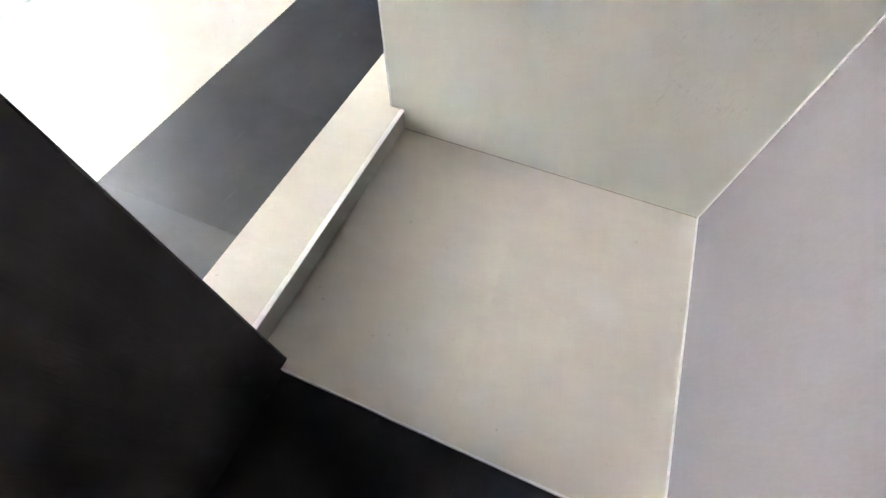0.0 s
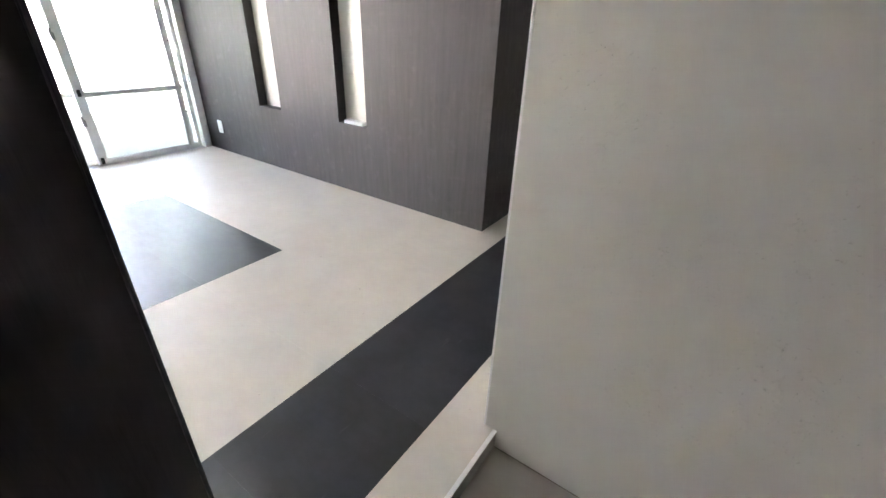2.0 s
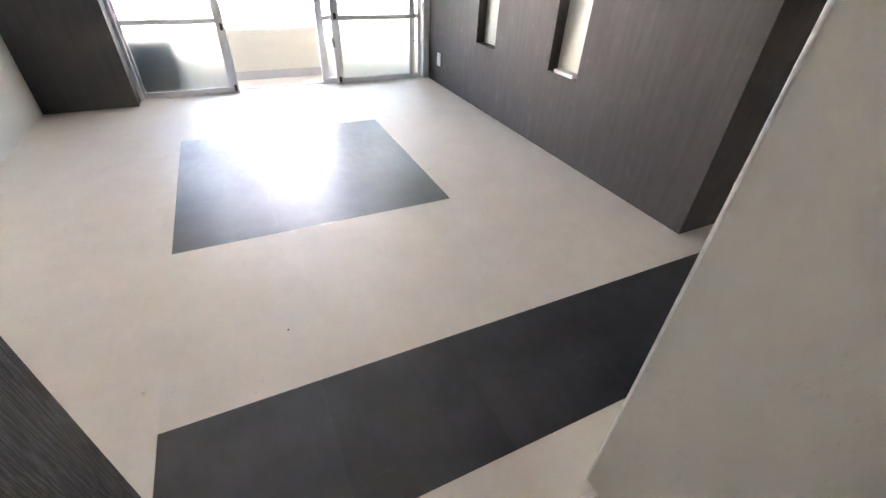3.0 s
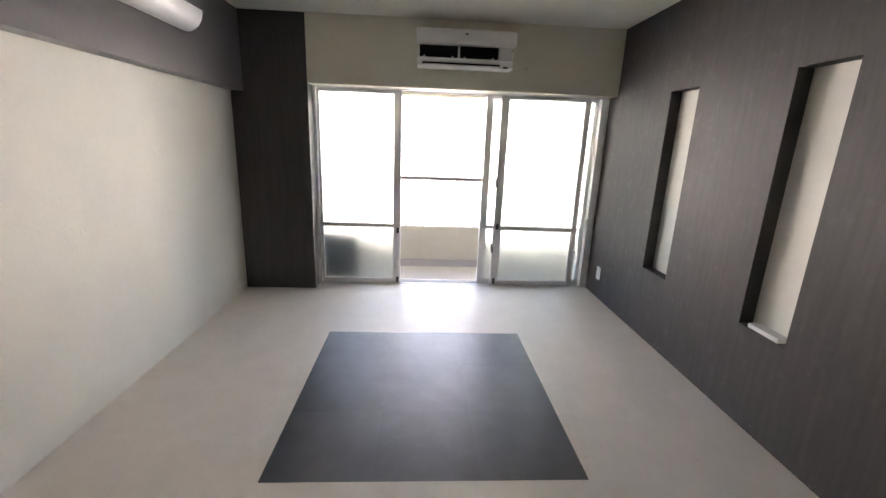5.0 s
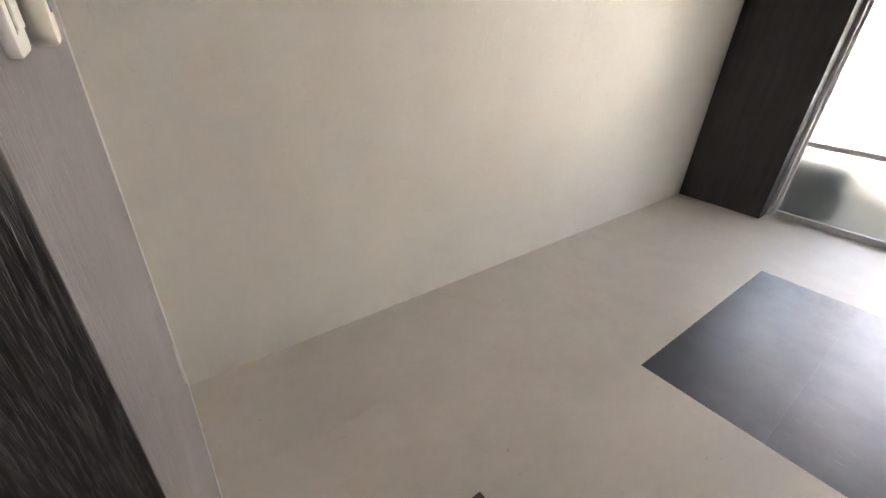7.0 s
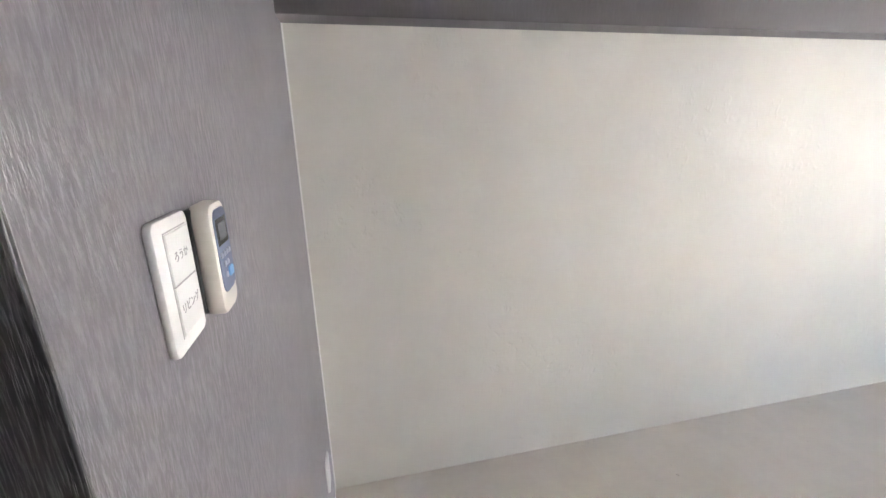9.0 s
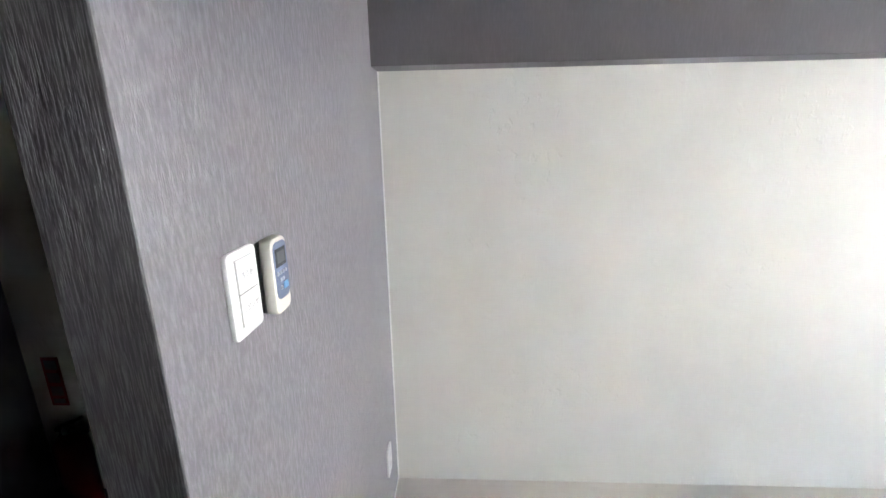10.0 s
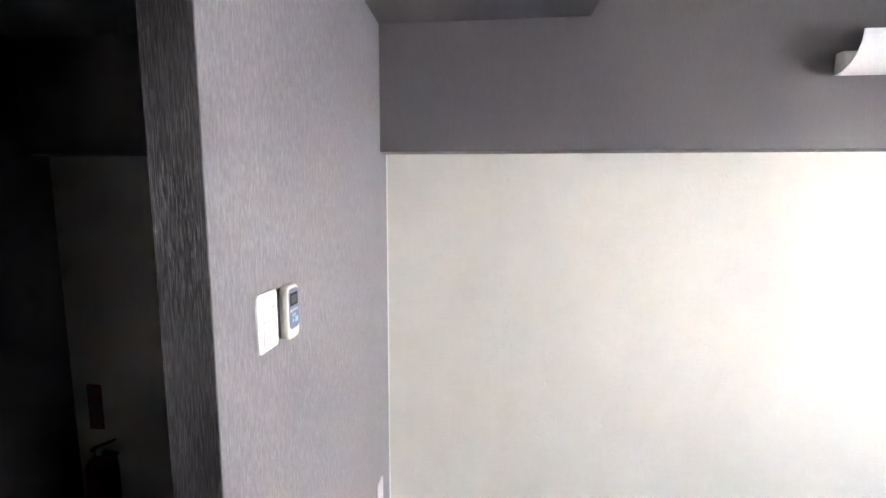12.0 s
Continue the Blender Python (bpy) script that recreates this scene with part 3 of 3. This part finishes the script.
put("base", prism([(0.105, 1.990), (0.120, 1.990), (0.150, 2.030), (0.150, 2.052), (0.138, 2.066), (0.105, 2.066)], 1, 1.694, 3.041, 0.002), PLASTIC, lamp, "white metal lamp base")

# ---------------------------------------------------------------- switch, remote, sockets
DROP = 0.006
plate = thing("light_switch", (1.055, 0.0, 1.294), "white double light switch on the grey wall", "switch")
put("plate", prism(rounded_rect(1.0130, 1.233, 1.0885, 1.353, 0.009), 1, 0.0, 0.0075, 0.002), PLASTIC, plate, "", True)
RX0, RX1 = 1.0215, 1.0700
for z0, z1, words in ((1.2945, 1.340, "ろうか"), (1.248, 1.2935, "リビング")):
    rocker = put("rocker", boxes(((RX0, 0.0065, z0), (RX1, 0.0092, z1)), bevel=0.0008), PLASTIC, plate, "white rocker with a word on it")
    txt = bpy.data.curves.new("lettering", "FONT")
    txt.body, txt.size, txt.align_x, txt.align_y, txt.extrude = words, 0.0105, "CENTER", "CENTER", 0.0001
    tmp = new("lettering_source", txt)
    me = bpy.data.meshes.new_from_object(tmp.evaluated_get(bpy.context.evaluated_depsgraph_get()))
    bpy.data.objects.remove(tmp)
    me.materials.clear()
    me.materials.append(INK)
    word = new("lettering", me)
    me.transform(Matrix.Translation(((RX0 + RX1) / 2 - 1.055, 0.0094, (z0 + z1) / 2 - 1.294)) @ Matrix.Rotation(math.pi, 4, "Z") @ Matrix.Rotation(radians(90), 4, "X"))
    word.parent = rocker
put("groove", boxes(((RX1 + 0.0002, 0.0070, 1.246), (RX1 + 0.0012, 0.0079, 1.342)), ((RX0, 0.0070, 1.3408), (RX1, 0.0079, 1.3418)), ((RX0, 0.0070, 1.2936), (RX1, 0.0096, 1.2944))), JOINT, plate, "grey joint round the rockers")

remote = thing("remote_control", (0.987, 0.0, 1.296), "ivory air conditioner remote hanging in its wall holder", "remote")
put("holder", prism(rounded_rect(0.962, 1.244, 1.012, 1.354, 0.008), 1, 0.0, 0.007, 0.002), RUBBER, remote, "dark wall holder")
put("shell", prism(rounded_rect(0.955, 1.239, 1.009, 1.358, 0.014), 1, 0.0035, 0.024, 0.005), IVORY, remote, "ivory plastic shell", True)
face = put("face_panel", prism(rounded_rect(0.959, 1.262, 1.003, 1.351, 0.012), 1, 0.0235, 0.0248, 0.0004), BLUEGREY, remote, "blue-grey face panel")
put("display", boxes(((0.964, 0.0245, 1.313), (0.999, 0.0253, 1.341)), bevel=0.0003), LCD, face, "dark display")
put("display_glass", boxes(((0.969, 0.0250, 1.318), (0.994, 0.0256, 1.336))), LCDGREY, face, "grey display glass")
for x, z in ((0.996, 1.303), (0.987, 1.303), (0.978, 1.303), (0.969, 1.303), (0.988, 1.292), (0.979, 1.292), (0.988, 1.280)):
    put("button", lathe([(0, -0.001), (0.0034, -0.001), (0.0034, 0.0008), (0.0024, 0.0014), (0, 0.0016)], (0, 0), 12), PALEBTN, face, "pale round button", True)
    ob = bpy.context.scene.collection.objects[-1]
    shift = Vector(face.location) + Vector(remote.location)
    ob.data.transform(Matrix.Translation(shift))
    ob.data.transform(Matrix.Rotation(radians(-90), 4, "X"))
    ob.data.transform(Matrix.Translation(Vector((x, 0.0248, z)) - shift))
put("main_button", prism(rounded_rect(0.966, 1.275, 0.981, 1.286, 0.003), 1, 0.0245, 0.0264, 0.0005), BLUEBTN, face, "light blue main button")


plate.location = (1.0525, 0.0, 1.294 - DROP)
remote.location = (0.978, 0.0, 1.296 - DROP - 0.005)


def socket_on(name_at, x0, x1, z0, z1, y0, y1, label):
    s = thing("wall_socket", name_at, label, "socket", "wall sockets")
    put("plate", prism(rounded_rect(x0, z0, x1, z1, 0.008), 1, y0, y1, 0.002), PLASTIC, s, "", True)
    cx, cz = (x0 + x1) / 2, (z0 + z1) / 2
    for dz in (-0.021, 0.021):
        put("insert", boxes(((cx - 0.017, y1 - 0.001, cz + dz - 0.017), (cx + 0.017, y1 + 0.0012, cz + dz + 0.017)), bevel=0.001), PLASTIC, s)
        put("slot", boxes(((cx - 0.007, y1, cz + dz - 0.004), (cx - 0.005, y1 + 0.0016, cz + dz + 0.004)), ((cx + 0.005, y1, cz + dz - 0.004), (cx + 0.007, y1 + 0.0016, cz + dz + 0.004))), INK, s)
    return s


socket_on((0.19, 0.0, 0.262), 0.150, 0.222, 0.202, 0.322, 0.0, 0.0075, "white wall socket low on the charcoal partition")
east_socket = socket_on((0, 0, 0.235), -0.036, 0.036, 0.175, 0.295, 0.0, 0.0075, "white wall socket low on the charcoal niche wall")
east_socket.matrix_basis = pose(EAST, 3.77, 0.235, 0, 0, 90)

block = thing("plastic_block", (EAST + 0.035, 1.92, NZ[0]), "small white plastic block lying in a niche", "block")
put("body", prism(rounded_rect(1.826, NZ[0], 2.012, NZ[0] + 0.024, 0.004), 0, EAST + 0.006, EAST + 0.066, 0.002), PLASTIC, block)

crumb = thing("crumb", (1.356, 0.897, 0.0), "tiny dark crumb lying on the beige floor", "debris")
put("speck", lathe([(0, 0.0), (0.0035, 0.0), (0.0042, 0.0012), (0.0025, 0.003), (0, 0.0034)], (1.356, 0.897), 9), RUBBER, crumb)

# ---------------------------------------------------------------- extinguisher and its sign in the hall
EX, EY, EZ = 0.115, -1.398, -0.101
ext = thing("fire_extinguisher", (EX, EY, EZ), "red fire extinguisher standing on the black hall floor", "extinguisher")
put("cylinder", lathe([(0, EZ), (0.058, EZ), (0.064, EZ + 0.006), (0.064, EZ + 0.335), (0.060, EZ + 0.362), (0.044, EZ + 0.386), (0.022, EZ + 0.396), (0.018, EZ + 0.410), (0, EZ + 0.410)], (EX, EY)), RED, ext, "red enamelled cylinder", True)
put("base_ring", lathe([(0.060, EZ), (0.068, EZ), (0.068, EZ + 0.018), (0.060, EZ + 0.018)], (EX, EY)), RUBBER, ext)
put("valve", lathe([(0.018, EZ + 0.395), (0.020, EZ + 0.400), (0.020, EZ + 0.425), (0.012, EZ + 0.435), (0, EZ + 0.437)], (EX, EY), 16), CHROME, ext, "dull metal valve", True)
put("carry_handle", prism([(EY - 0.045, EZ + 0.416), (EY + 0.085, EZ + 0.400), (EY + 0.088, EZ + 0.410), (EY - 0.045, EZ + 0.430)], 0, EX - 0.011, EX + 0.011, 0.002), RUBBER, ext, "black carrying handle")
put("lever", prism([(EY - 0.040, EZ + 0.435), (EY + 0.075, EZ + 0.482), (EY + 0.078, EZ + 0.474), (EY - 0.035, EZ + 0.424)], 0, EX - 0.010, EX + 0.010, 0.002), RUBBER, ext, "black squeeze lever")
hose = [(EX, EY - 0.02 - 0.065 * math.sin(math.pi * i / 12) * 0.9, EZ + 0.410 - 0.27 * i / 12) for i in range(13)]
put("hose", tube(hose, 0.008), RUBBER, ext, "black rubber hose", True)

sign = thing("safety_sign", (0.0, -1.525, 0.475), "dark red upright sign on the white hall wall", "sign")
put("panel", boxes(((0.0, -1.565, 0.355), (0.002, -1.485, 0.595)), bevel=0.0006), RED, sign)
for z0, z1 in ((0.535, 0.580), (0.470, 0.518), (0.405, 0.452), (0.368, 0.390)):
    put("print_bar", boxes(((0.0015, -1.553, z0), (0.0026, -1.497, z1)), bevel=0.0003), SIGNPALE, sign, "pale unreadable print")
